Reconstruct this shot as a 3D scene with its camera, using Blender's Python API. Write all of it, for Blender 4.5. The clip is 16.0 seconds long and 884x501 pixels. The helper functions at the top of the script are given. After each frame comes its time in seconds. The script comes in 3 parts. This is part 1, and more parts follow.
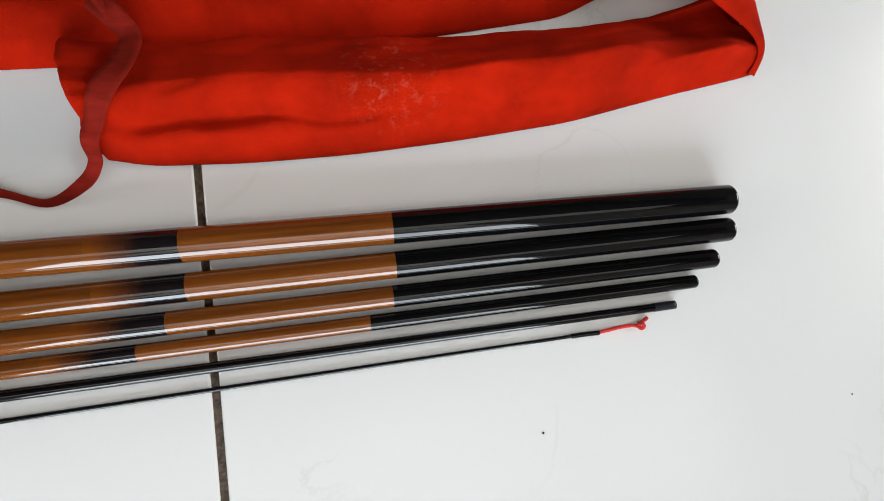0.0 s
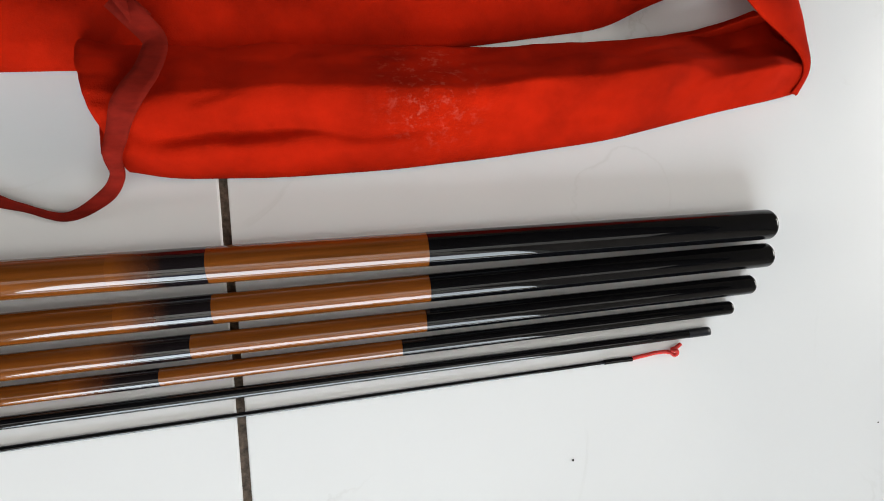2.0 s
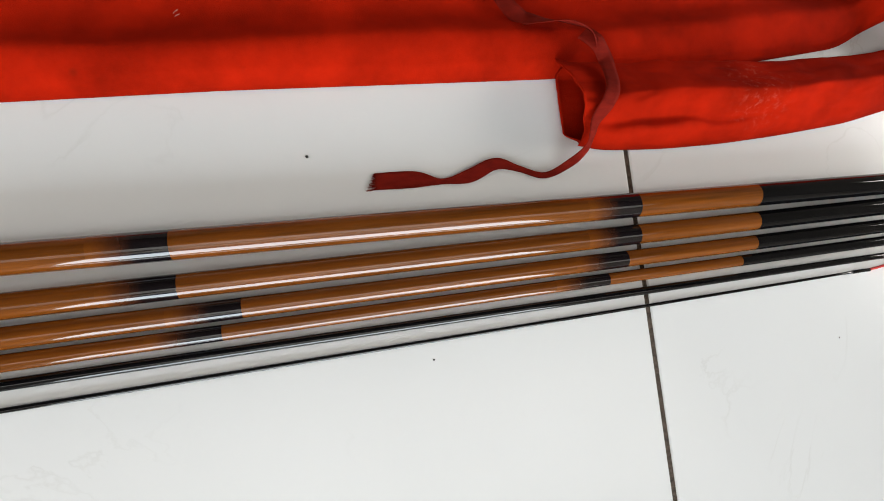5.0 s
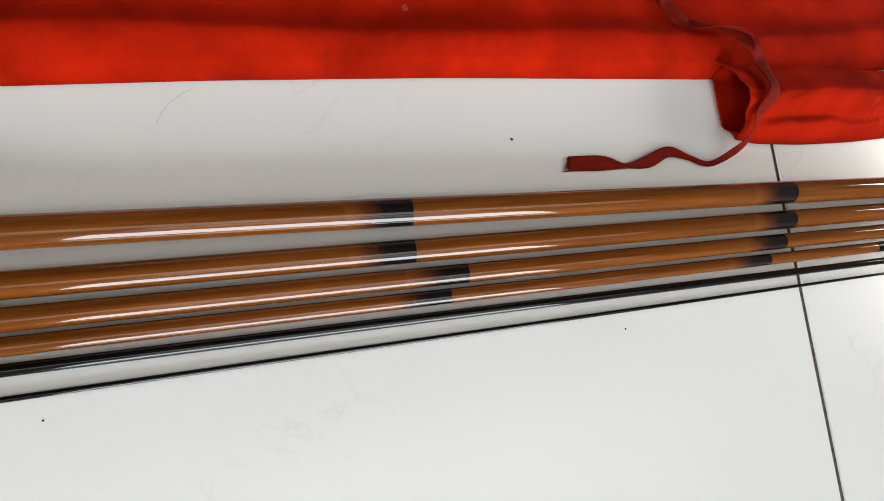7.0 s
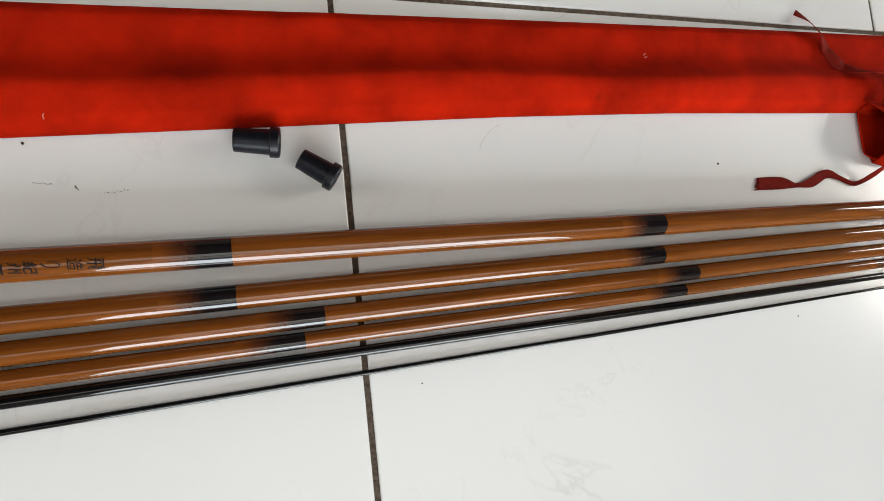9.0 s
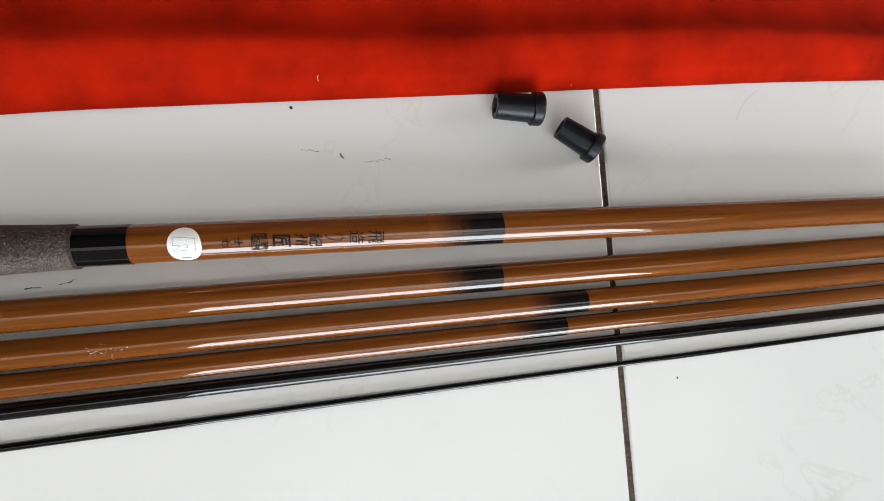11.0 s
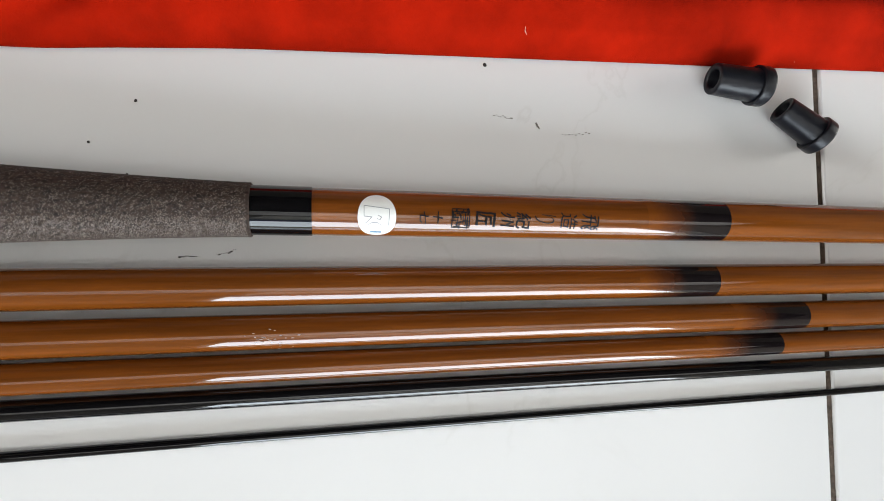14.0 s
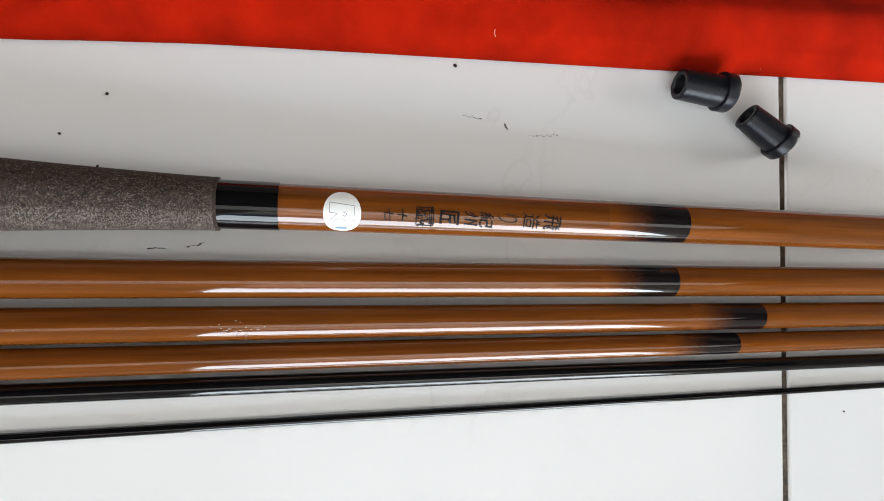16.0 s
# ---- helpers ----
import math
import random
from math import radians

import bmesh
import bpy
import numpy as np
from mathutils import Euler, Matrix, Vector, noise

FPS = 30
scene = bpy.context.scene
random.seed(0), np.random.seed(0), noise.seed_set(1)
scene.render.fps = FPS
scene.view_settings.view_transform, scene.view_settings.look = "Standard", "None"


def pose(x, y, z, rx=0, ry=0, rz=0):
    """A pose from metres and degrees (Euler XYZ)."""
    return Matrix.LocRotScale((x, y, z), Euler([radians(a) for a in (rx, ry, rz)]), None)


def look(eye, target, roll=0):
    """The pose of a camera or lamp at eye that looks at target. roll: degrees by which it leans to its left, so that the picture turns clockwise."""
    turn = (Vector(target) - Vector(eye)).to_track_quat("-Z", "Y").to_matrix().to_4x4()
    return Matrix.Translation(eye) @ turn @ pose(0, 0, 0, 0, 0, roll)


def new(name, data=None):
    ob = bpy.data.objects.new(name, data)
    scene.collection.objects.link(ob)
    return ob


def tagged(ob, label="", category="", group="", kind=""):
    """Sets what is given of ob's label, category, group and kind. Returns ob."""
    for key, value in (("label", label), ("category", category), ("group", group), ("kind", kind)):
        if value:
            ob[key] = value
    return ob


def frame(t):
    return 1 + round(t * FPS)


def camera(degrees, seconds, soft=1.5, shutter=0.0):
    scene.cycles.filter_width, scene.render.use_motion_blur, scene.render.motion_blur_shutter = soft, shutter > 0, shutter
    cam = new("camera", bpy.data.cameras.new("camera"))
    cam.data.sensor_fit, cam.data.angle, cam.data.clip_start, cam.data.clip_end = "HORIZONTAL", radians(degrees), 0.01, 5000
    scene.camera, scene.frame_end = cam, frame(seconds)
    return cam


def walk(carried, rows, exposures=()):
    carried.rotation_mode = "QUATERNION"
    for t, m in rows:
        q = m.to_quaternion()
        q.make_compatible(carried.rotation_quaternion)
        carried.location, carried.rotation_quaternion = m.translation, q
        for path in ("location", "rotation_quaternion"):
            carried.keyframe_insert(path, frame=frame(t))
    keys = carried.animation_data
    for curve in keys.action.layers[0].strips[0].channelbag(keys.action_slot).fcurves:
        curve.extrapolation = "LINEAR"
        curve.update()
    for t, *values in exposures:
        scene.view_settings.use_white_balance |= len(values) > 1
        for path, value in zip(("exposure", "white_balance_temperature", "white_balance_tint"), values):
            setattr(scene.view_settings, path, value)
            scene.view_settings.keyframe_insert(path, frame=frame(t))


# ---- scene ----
cam = camera(80.0, 16.0, soft=0.9)
PATH = [
    (0, (0.0536, -0.1541, 0.2079), (0.396, -0.000, -1.756), 59.4),
    (0.5, (0.0698, -0.1581, 0.1959), (0.467, -0.020, -1.657), 64.4),
    (1, (0.0706, -0.1551, 0.1945), (0.444, -0.007, -1.765), 62.2),
    (1.5, (0.0572, -0.1477, 0.1927), (0.441, -0.017, -1.664), 65.5),
    (2, (0.0395, -0.1357, 0.1986), (0.415, -0.062, -1.765), 73.8),
    (2.5, (0.0003, -0.1344, 0.2020), (0.309, -0.079, -1.672), 74.7),
    (3, (-0.0360, -0.1348, 0.2004), (0.303, -0.102, -1.771), 79.9),
    (3.5, (-0.0677, -0.1423, 0.2128), (0.298, -0.064, -1.650), 74.6),
    (3.7, (-0.0819, -0.1404, 0.2187), (0.275, -0.067, -1.646), 74.1),
    (6, (-0.2381, -0.1698, 0.2566), (0.313, 0.026, -1.656), 63.4),
    (6.5, (-0.2681, -0.1769, 0.2227), (0.247, 0.075, -1.693), 56.8),
    (7, (-0.2794, -0.1713, 0.2369), (0.275, 0.065, -1.670), 61.0),
    (7.5, (-0.3223, -0.1460, 0.2487), (0.270, -0.029, -1.658), 72.1),
    (8, (-0.3778, -0.1444, 0.2510), (0.245, -0.096, -1.648), 78.7),
    (8.5, (-0.4120, -0.1515, 0.2570), (0.203, -0.072, -1.539), 74.7),
    (9, (-0.4407, -0.1462, 0.2552), (0.192, -0.014, -1.637), 72.7),
    (9.5, (-0.4870, -0.1463, 0.2503), (0.046, -0.068, -1.572), 76.3),
    (9.7, (-0.4971, -0.1500, 0.2498), (0.010, -0.057, -1.579), 74.4),
    (12, (-0.5669, -0.1297, 0.1777), (-0.167, -0.065, -1.679), 77.4),
    (12.5, (-0.5965, -0.1316, 0.1726), (-0.186, -0.060, -1.784), 77.1),
    (13, (-0.5956, -0.1363, 0.1654), (-0.216, -0.049, -1.694), 75.1),
    (13.5, (-0.5865, -0.1379, 0.1666), (-0.183, -0.061, -1.791), 78.2),
    (14, (-0.5814, -0.1388, 0.1648), (-0.195, -0.050, -1.693), 76.7),
    (14.5, (-0.5765, -0.1354, 0.1660), (-0.187, -0.057, -1.692), 78.7),
    (15, (-0.5753, -0.1361, 0.1663), (-0.188, -0.036, -1.691), 75.6),
    (15.5, (-0.5752, -0.1352, 0.1686), (-0.160, -0.050, -1.786), 79.2),
    (16, (-0.5736, -0.1375, 0.1708), (-0.165, -0.077, -1.684), 82.3),
]
walk(cam, [(t, look(eye, target, roll)) for t, eye, target, roll in PATH], exposures=[(0.0, -0.10, 6450, 10), (3.7, -0.10, 6450, 10), (6.0, -0.10, 6650, 10), (9.7, -0.10, 6650, 10), (12.0, 0.09, 6400, 10), (16.0, 0.09, 6400, 10)])

# ---- light ----
world = bpy.data.worlds.new("sky")
scene.world = world
world.use_nodes = True
wn = world.node_tree.nodes
sky = wn.new("ShaderNodeTexSky")
sky.sky_type, sky.sun_disc, sky.sun_elevation, sky.sun_rotation = "NISHITA", False, radians(38), radians(150)
world.node_tree.links.new(sky.outputs[0], wn["Background"].inputs[0])
wn["Background"].inputs[1].default_value = 0.12
sun = new("sun", bpy.data.lights.new("sun", "SUN"))
sun.data.energy, sun.data.angle, sun.data.color = 1.2, radians(12), (1.0, 0.95, 0.88)
sun.matrix_world = look((2, 6, 5), (0, 0, 0))
day = new("doorway_daylight", bpy.data.lights.new("doorway_daylight", "AREA"))
day.data.shape, day.data.size, day.data.size_y, day.data.energy, day.data.color = "RECTANGLE", 3.6, 1.6, 180.0, (0.86, 0.95, 1.0)
day.matrix_world = look((-0.1, -3.15, 1.12), (-0.1, 0.0, 1.0))
# fill lamps in two added side openings, to lift the floor shade between the rods
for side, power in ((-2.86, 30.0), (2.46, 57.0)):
    side_lamp = new("side_fill", bpy.data.lights.new("side_fill", "AREA"))
    side_lamp.data.shape, side_lamp.data.size, side_lamp.data.size_y, side_lamp.data.energy, side_lamp.data.color = "RECTANGLE", 1.3, 0.95, power, (1.0, 0.965, 0.90)
    side_lamp.matrix_world = look((side, 0.1, 1.0), (-0.2, 0.1, 0.9))

# overhead fill lamp added inside the doorway, also the grey band on the lacquer
roof = new("overhead_fill", bpy.data.lights.new("overhead_fill", "AREA"))
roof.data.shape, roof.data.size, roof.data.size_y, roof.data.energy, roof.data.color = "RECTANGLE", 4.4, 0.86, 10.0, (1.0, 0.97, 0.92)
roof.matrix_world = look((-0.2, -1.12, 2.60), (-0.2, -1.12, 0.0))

# ---- materials ----
def mat(name, base, rough=0.5, metal=0.0, coat=0.0, coat_rough=0.03, spec=0.5, vary=0.0, scale=50.0, bump=0.0, bump_scale=300.0, stretch=(1, 1, 1), sheen=0.0, dark=None):
    """A principled material with two noises: slow colour change and fine relief."""
    m = bpy.data.materials.new(name)
    m.use_nodes = True
    n, l = m.node_tree.nodes, m.node_tree.links
    p = n["Principled BSDF"]
    p.inputs["Base Color"].default_value = (*base, 1)
    p.inputs["Roughness"].default_value, p.inputs["Metallic"].default_value = rough, metal
    p.inputs["Coat Weight"].default_value, p.inputs["Coat Roughness"].default_value = coat, coat_rough
    p.inputs["Specular IOR Level"].default_value = spec
    p.inputs["Sheen Weight"].default_value = sheen
    co = n.new("ShaderNodeTexCoord")
    mp = n.new("ShaderNodeMapping")
    mp.inputs["Scale"].default_value = stretch
    l.new(co.outputs["Object"], mp.inputs[0])
    if vary:
        t = n.new("ShaderNodeTexNoise")
        t.inputs["Scale"].default_value, t.inputs["Detail"].default_value, t.inputs["Roughness"].default_value = scale, 6, 0.6
        l.new(mp.outputs[0], t.inputs["Vector"])
        r = n.new("ShaderNodeValToRGB")
        lo = dark or tuple(c * (1 - vary) for c in base)
        hi = tuple(min(1, c * (1 + vary * 0.6)) for c in base)
        r.color_ramp.elements[0].position, r.color_ramp.elements[1].position = 0.32, 0.68
        r.color_ramp.elements[0].color, r.color_ramp.elements[1].color = (*lo, 1), (*hi, 1)
        l.new(t.outputs["Fac"], r.inputs[0])
        l.new(r.outputs[0], p.inputs["Base Color"])
    if bump:
        t2 = n.new("ShaderNodeTexNoise")
        t2.inputs["Scale"].default_value, t2.inputs["Detail"].default_value = bump_scale, 5
        l.new(mp.outputs[0], t2.inputs["Vector"])
        b = n.new("ShaderNodeBump")
        b.inputs["Strength"].default_value, b.inputs["Distance"].default_value = bump, 0.0006
        l.new(t2.outputs["Fac"], b.inputs["Height"])
        l.new(b.outputs[0], p.inputs["Normal"])
    return m


ORANGE, BLACK = (0.172, 0.0480, 0.0062), (0.003, 0.003, 0.0036)
M_ORANGE = mat("amber_lacquer", ORANGE, 0.02, spec=0.8, vary=0.36, scale=60, stretch=(0.25, 6, 6), bump=0.035, bump_scale=45)
M_BLACK = mat("black_lacquer", BLACK, 0.03, spec=0.42, vary=0.3, scale=60, stretch=(0.3, 5, 5))
M_CARBON = mat("black_carbon", (0.003, 0.003, 0.004), 0.03, spec=0.6, vary=0.3, scale=90, stretch=(0.2, 5, 5))
M_GRIP = mat("grip_felt", (0.034, 0.0205, 0.0145), 0.75, vary=0.85, scale=1100, bump=1.0, bump_scale=1300, stretch=(0.6, 1, 1), spec=0.35)
M_RUBBER = mat("black_rubber", (0.004, 0.0048, 0.0085), 0.36, spec=0.35, vary=0.4, scale=160, bump=0.15, bump_scale=700)
M_RED = mat("red_cotton", (0.37, 0.0108, 0.0019), 0.95, vary=0.36, scale=30, bump=0.45, bump_scale=1900, spec=0.03)
M_RED2 = mat("dark_red_tape", (0.185, 0.0105, 0.0055), 0.85, vary=0.25, scale=120, bump=0.4, bump_scale=1800, spec=0.06, stretch=(1, 3, 1))
M_CORD = mat("red_cord", (0.60, 0.02, 0.012), 0.7, vary=0.3, scale=500, bump=0.5, bump_scale=2500)
M_GROUT = mat("grout", (0.115, 0.083, 0.060), 0.95, vary=0.65, scale=520, bump=0.9, bump_scale=900)
M_WALL = mat("wall_paint", (0.27, 0.245, 0.21), 0.8, vary=0.05, scale=3, bump=0.1)
# near-black ceiling colour, set so that reflections from overhead stay dark
M_CEIL = mat("dark_ceiling", (0.035, 0.029, 0.024), 0.9, vary=0.04, scale=3, bump=0.1)
M_SOFFIT = mat("soffit_paint", (0.62, 0.61, 0.59), 0.6, vary=0.05, scale=3, bump=0.1)
M_PORCH = mat("porch_concrete", (0.78, 0.72, 0.63), 0.9, vary=0.25, scale=8, bump=0.4)
M_DIRT = mat("dark_dirt", (0.03, 0.028, 0.026), 0.95, vary=0.4, scale=900, bump=0.6, bump_scale=2000)
M_STICKER = mat("white_sticker", (0.80, 0.80, 0.78), 0.45, vary=0.05, scale=200)
M_INK = mat("black_ink", (0.008, 0.006, 0.005), 0.5, spec=0.15)
M_SCUFF = mat("grey_scuff", (0.20, 0.19, 0.17), 0.9, vary=0.5, scale=900)
M_LIT_FIBRE = mat("lit_felt_fibre", (0.34, 0.285, 0.25), 0.35, spec=1.0)
M_SPECK = mat("worn_lacquer", (0.50, 0.40, 0.34), 0.7, vary=0.3, scale=900)
M_LINT = mat("pale_lint", (0.75, 0.68, 0.60), 0.9)
M_INKGREY = mat("grey_ink", (0.22, 0.23, 0.25), 0.6)
M_INKBLUE = mat("blue_ink", (0.10, 0.25, 0.42), 0.6)


def tile_material():
    m = mat("glazed_tile", (0.76, 0.76, 0.73), 0.22, coat=0.35, coat_rough=0.12, spec=0.5)
    n, l = m.node_tree.nodes, m.node_tree.links
    p = n["Principled BSDF"]
    geo = n.new("ShaderNodeNewGeometry")
    inf = n.new("ShaderNodeObjectInfo")
    wob = n.new("ShaderNodeTexNoise")
    wob.inputs["Scale"].default_value, wob.inputs["Detail"].default_value = 9, 6
    l.new(geo.outputs["Position"], wob.inputs["Vector"])
    vein = n.new("ShaderNodeTexNoise")
    vein.inputs["Scale"].default_value, vein.inputs["Detail"].default_value, vein.inputs["Distortion"].default_value = 7, 7, 1.6
    l.new(geo.outputs["Position"], vein.inputs["Vector"])
    line = n.new("ShaderNodeValToRGB")
    e = line.color_ramp.elements
    e[0].position, e[0].color = 0.490, (0, 0, 0, 1)
    e[1].position, e[1].color = 0.510, (0, 0, 0, 1)
    mid = e.new(0.5)
    mid.color = (1, 1, 1, 1)
    l.new(vein.outputs["Fac"], line.inputs[0])
    patch = n.new("ShaderNodeValToRGB")
    patch.color_ramp.elements[0].position, patch.color_ramp.elements[1].position = 0.51, 0.66
    l.new(wob.outputs["Fac"], patch.inputs[0])
    amount = n.new("ShaderNodeMath")
    amount.operation = "MULTIPLY"
    l.new(line.outputs[0], amount.inputs[0])
    l.new(patch.outputs[0], amount.inputs[1])
    soft = n.new("ShaderNodeMath")
    soft.operation = "MULTIPLY"
    soft.inputs[1].default_value = 0.36
    l.new(amount.outputs[0], soft.inputs[0])
    cloud = n.new("ShaderNodeMixRGB")
    cloud.inputs[1].default_value, cloud.inputs[2].default_value = (0.77, 0.772, 0.772, 1), (0.71, 0.712, 0.712, 1)
    l.new(wob.outputs["Fac"], cloud.inputs[0])
    mix = n.new("ShaderNodeMixRGB")
    mix.inputs[2].default_value = (0.52, 0.51, 0.48, 1)
    l.new(soft.outputs[0], mix.inputs[0])
    l.new(cloud.outputs[0], mix.inputs[1])
    l.new(mix.outputs[0], p.inputs["Base Color"])
    return m


M_TILE = tile_material()


def dusty_red():
    """The bag's cotton with pale rubbed dust round one place."""
    m = mat("dusty_red_cotton", (0.37, 0.0108, 0.0019), 0.95, vary=0.36, scale=30, bump=0.45, bump_scale=1900, spec=0.03)
    n, l = m.node_tree.nodes, m.node_tree.links
    p = n["Principled BSDF"]
    source = p.inputs["Base Color"].links[0].from_socket
    co = n.new("ShaderNodeTexCoord")
    far = n.new("ShaderNodeVectorMath")
    far.operation = "DISTANCE"
    far.inputs[1].default_value = (0.275, -0.040, 0.012)
    l.new(co.outputs["Object"], far.inputs[0])
    near = n.new("ShaderNodeMapRange")
    near.inputs[1].default_value, near.inputs[2].default_value, near.inputs[3].default_value, near.inputs[4].default_value = 0.001, 0.026, 0.38, 0.0
    l.new(far.outputs["Value"], near.inputs[0])
    t = n.new("ShaderNodeTexNoise")
    t.inputs["Scale"].default_value, t.inputs["Detail"].default_value, t.inputs["Roughness"].default_value = 260, 10, 0.75
    l.new(co.outputs["Object"], t.inputs["Vector"])
    r = n.new("ShaderNodeValToRGB")
    r.color_ramp.elements[0].position, r.color_ramp.elements[1].position = 0.53, 0.72
    l.new(t.outputs["Fac"], r.inputs[0])
    f = n.new("ShaderNodeMath")
    f.operation = "MULTIPLY"
    l.new(near.outputs[0], f.inputs[0])
    l.new(r.outputs[0], f.inputs[1])
    mix = n.new("ShaderNodeMixRGB")
    mix.inputs[2].default_value = (0.72, 0.26, 0.18, 1)
    l.new(f.outputs[0], mix.inputs[0])
    l.new(source, mix.inputs[1])
    l.new(mix.outputs[0], p.inputs["Base Color"])
    return m


M_FLAP = dusty_red()


def stained_red():
    """The bag's cotton with two small dark spots."""
    m = mat("stained_red_cotton", (0.37, 0.0108, 0.0019), 0.95, vary=0.36, scale=30, bump=0.45, bump_scale=1900, spec=0.03)
    n, l = m.node_tree.nodes, m.node_tree.links
    p = n["Principled BSDF"]
    source = p.inputs["Base Color"].links[0].from_socket
    co = n.new("ShaderNodeTexCoord")
    for place in ((-0.056, -0.019, 0.008), (0.010, -0.019, 0.008), (-0.25, 0.004, 0.008)):
        far = n.new("ShaderNodeVectorMath")
        far.operation = "DISTANCE"
        far.inputs[1].default_value = place
        l.new(co.outputs["Object"], far.inputs[0])
        near = n.new("ShaderNodeMapRange")
        near.inputs[1].default_value, near.inputs[2].default_value, near.inputs[3].default_value, near.inputs[4].default_value = 0.0008, 0.0026, 0.55, 0.0
        l.new(far.outputs["Value"], near.inputs[0])
        mix = n.new("ShaderNodeMixRGB")
        mix.inputs[2].default_value = (0.09, 0.012, 0.004, 1)
        l.new(near.outputs[0], mix.inputs[0])
        l.new(source, mix.inputs[1])
        source = mix.outputs[0]
    l.new(source, p.inputs["Base Color"])
    return m


M_STRIP = stained_red()


def band_material():
    """Lacquer that fades along a band from amber to black."""
    m = mat("fading_band_lacquer", ORANGE, 0.03, spec=0.8)
    n, l = m.node_tree.nodes, m.node_tree.links
    co = n.new("ShaderNodeTexCoord")
    sep = n.new("ShaderNodeSeparateXYZ")
    l.new(co.outputs["Generated"], sep.inputs[0])
    noi = n.new("ShaderNodeTexNoise")
    noi.inputs["Scale"].default_value = 700
    l.new(co.outputs["Object"], noi.inputs["Vector"])
    add = n.new("ShaderNodeMath")
    add.operation = "MULTIPLY_ADD"
    add.inputs[1].default_value = 0.10
    l.new(noi.outputs["Fac"], add.inputs[0])
    l.new(sep.outputs[0], add.inputs[2])
    r = n.new("ShaderNodeValToRGB")
    e = r.color_ramp.elements
    e[0].position, e[0].color = 0.12, (*ORANGE, 1)
    e[1].position, e[1].color = 0.62, (0.007, 0.005, 0.006, 1)
    k = e.new(0.34)
    k.color = (0.085, 0.024, 0.007, 1)
    l.new(add.outputs[0], r.inputs[0])
    l.new(r.outputs[0], n["Principled BSDF"].inputs["Base Color"])
    return m


M_BAND = band_material()

# ---- mesh helpers ----
def part(name, bm, material, parent=None, label="", smooth=True):
    me = bpy.data.meshes.new(name)
    bm.normal_update()
    bm.to_mesh(me)
    bm.free()
    for f in me.polygons:
        f.use_smooth = smooth
    me.materials.append(material)
    ob = new(name, me)
    if parent is not None:
        ob.parent = parent
    if label:
        tagged(ob, label)
    return ob


def thing(name, place, label, category, group="", turn=None):
    ob = new(name)
    ob.empty_display_size = 0.01
    ob.matrix_world = turn if turn is not None else Matrix.Translation(place)
    return tagged(ob, label, category, group)


def loft(bm, rings, seg=32, caps=True):
    """Rings (x, y, z, r) along x, joined into one tube."""
    rows = []
    for x, y, z, r in rings:
        rows.append([bm.verts.new((x, y + r * math.sin(2 * math.pi * i / seg), z + r * math.cos(2 * math.pi * i / seg))) for i in range(seg)])
    for a, b in zip(rows, rows[1:]):
        for i in range(seg):
            bm.faces.new((a[i], a[(i + 1) % seg], b[(i + 1) % seg], b[i]))
    if caps:
        bm.faces.new([bm.verts.new(v.co) for v in rows[0]])
        bm.faces.new([bm.verts.new(v.co) for v in reversed(rows[-1])])
    return rows


def box(bm, x0, x1, y0, y1, z0, z1):
    v = [bm.verts.new(p) for p in ((x0, y0, z0), (x1, y0, z0), (x1, y1, z0), (x0, y1, z0), (x0, y0, z1), (x1, y0, z1), (x1, y1, z1), (x0, y1, z1))]
    for f in ((3, 2, 1, 0), (4, 5, 6, 7), (0, 1, 5, 4), (1, 2, 6, 5), (2, 3, 7, 6), (3, 0, 4, 7)):
        bm.faces.new([v[i] for i in f])


# ---- structure ----
TILE, GAP, GY = 0.40, 0.0030, 0.006
X0, X1, Y0, Y1, HIGH = -2.8, 2.4, GY - 1.6, GY + 4.4, 2.7
bm = bmesh.new()
box(bm, X0 - 0.15, X1 + 0.15, Y0 - 0.15, Y1 + 0.15, -0.12, -0.0012)
floor = tagged(part("floor", bm, M_GROUT, smooth=False), "glazed off-white floor tiles with brown grout joints", "floor", kind="structure")
# unseen ceiling, coloured dark to deepen the upper side of the rods
bm = bmesh.new()
box(bm, X0, X1, Y0, Y1, HIGH, HIGH + 0.12)
tagged(part("ceiling", bm, M_CEIL, smooth=False), "unseen plain ceiling, darkened to keep the lacquer reflections dark", "ceiling", kind="structure")

# unseen ribbed white panel, added above the overhead fill lamp
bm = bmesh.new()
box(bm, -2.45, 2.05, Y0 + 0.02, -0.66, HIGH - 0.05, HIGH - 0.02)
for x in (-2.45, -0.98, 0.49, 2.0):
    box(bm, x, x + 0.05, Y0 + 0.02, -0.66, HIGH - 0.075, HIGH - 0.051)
tagged(part("fill_lamp_panel", bm, M_SOFFIT, smooth=False), "unseen ribbed white panel added above the overhead fill lamp", "roof light", kind="structure")


def wall(name, *boxes):
    b = bmesh.new()
    for q in boxes:
        box(b, *q)
    return tagged(part(name, b, M_WALL, smooth=False), "plain beige-grey painted room wall", "wall", kind="structure")


DOOR0, DOOR1, DOORH = -0.95, 0.72, 2.6
wall("wall_north", (X0 - 0.15, X1 + 0.15, Y1, Y1 + 0.15, 0, HIGH + 0.12))
# unseen side walls, opened only to hold the added fill lamps
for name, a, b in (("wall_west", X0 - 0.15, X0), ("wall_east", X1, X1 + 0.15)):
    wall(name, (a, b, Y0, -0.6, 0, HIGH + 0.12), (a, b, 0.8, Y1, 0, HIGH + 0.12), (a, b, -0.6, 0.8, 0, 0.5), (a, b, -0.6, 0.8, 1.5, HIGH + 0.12))
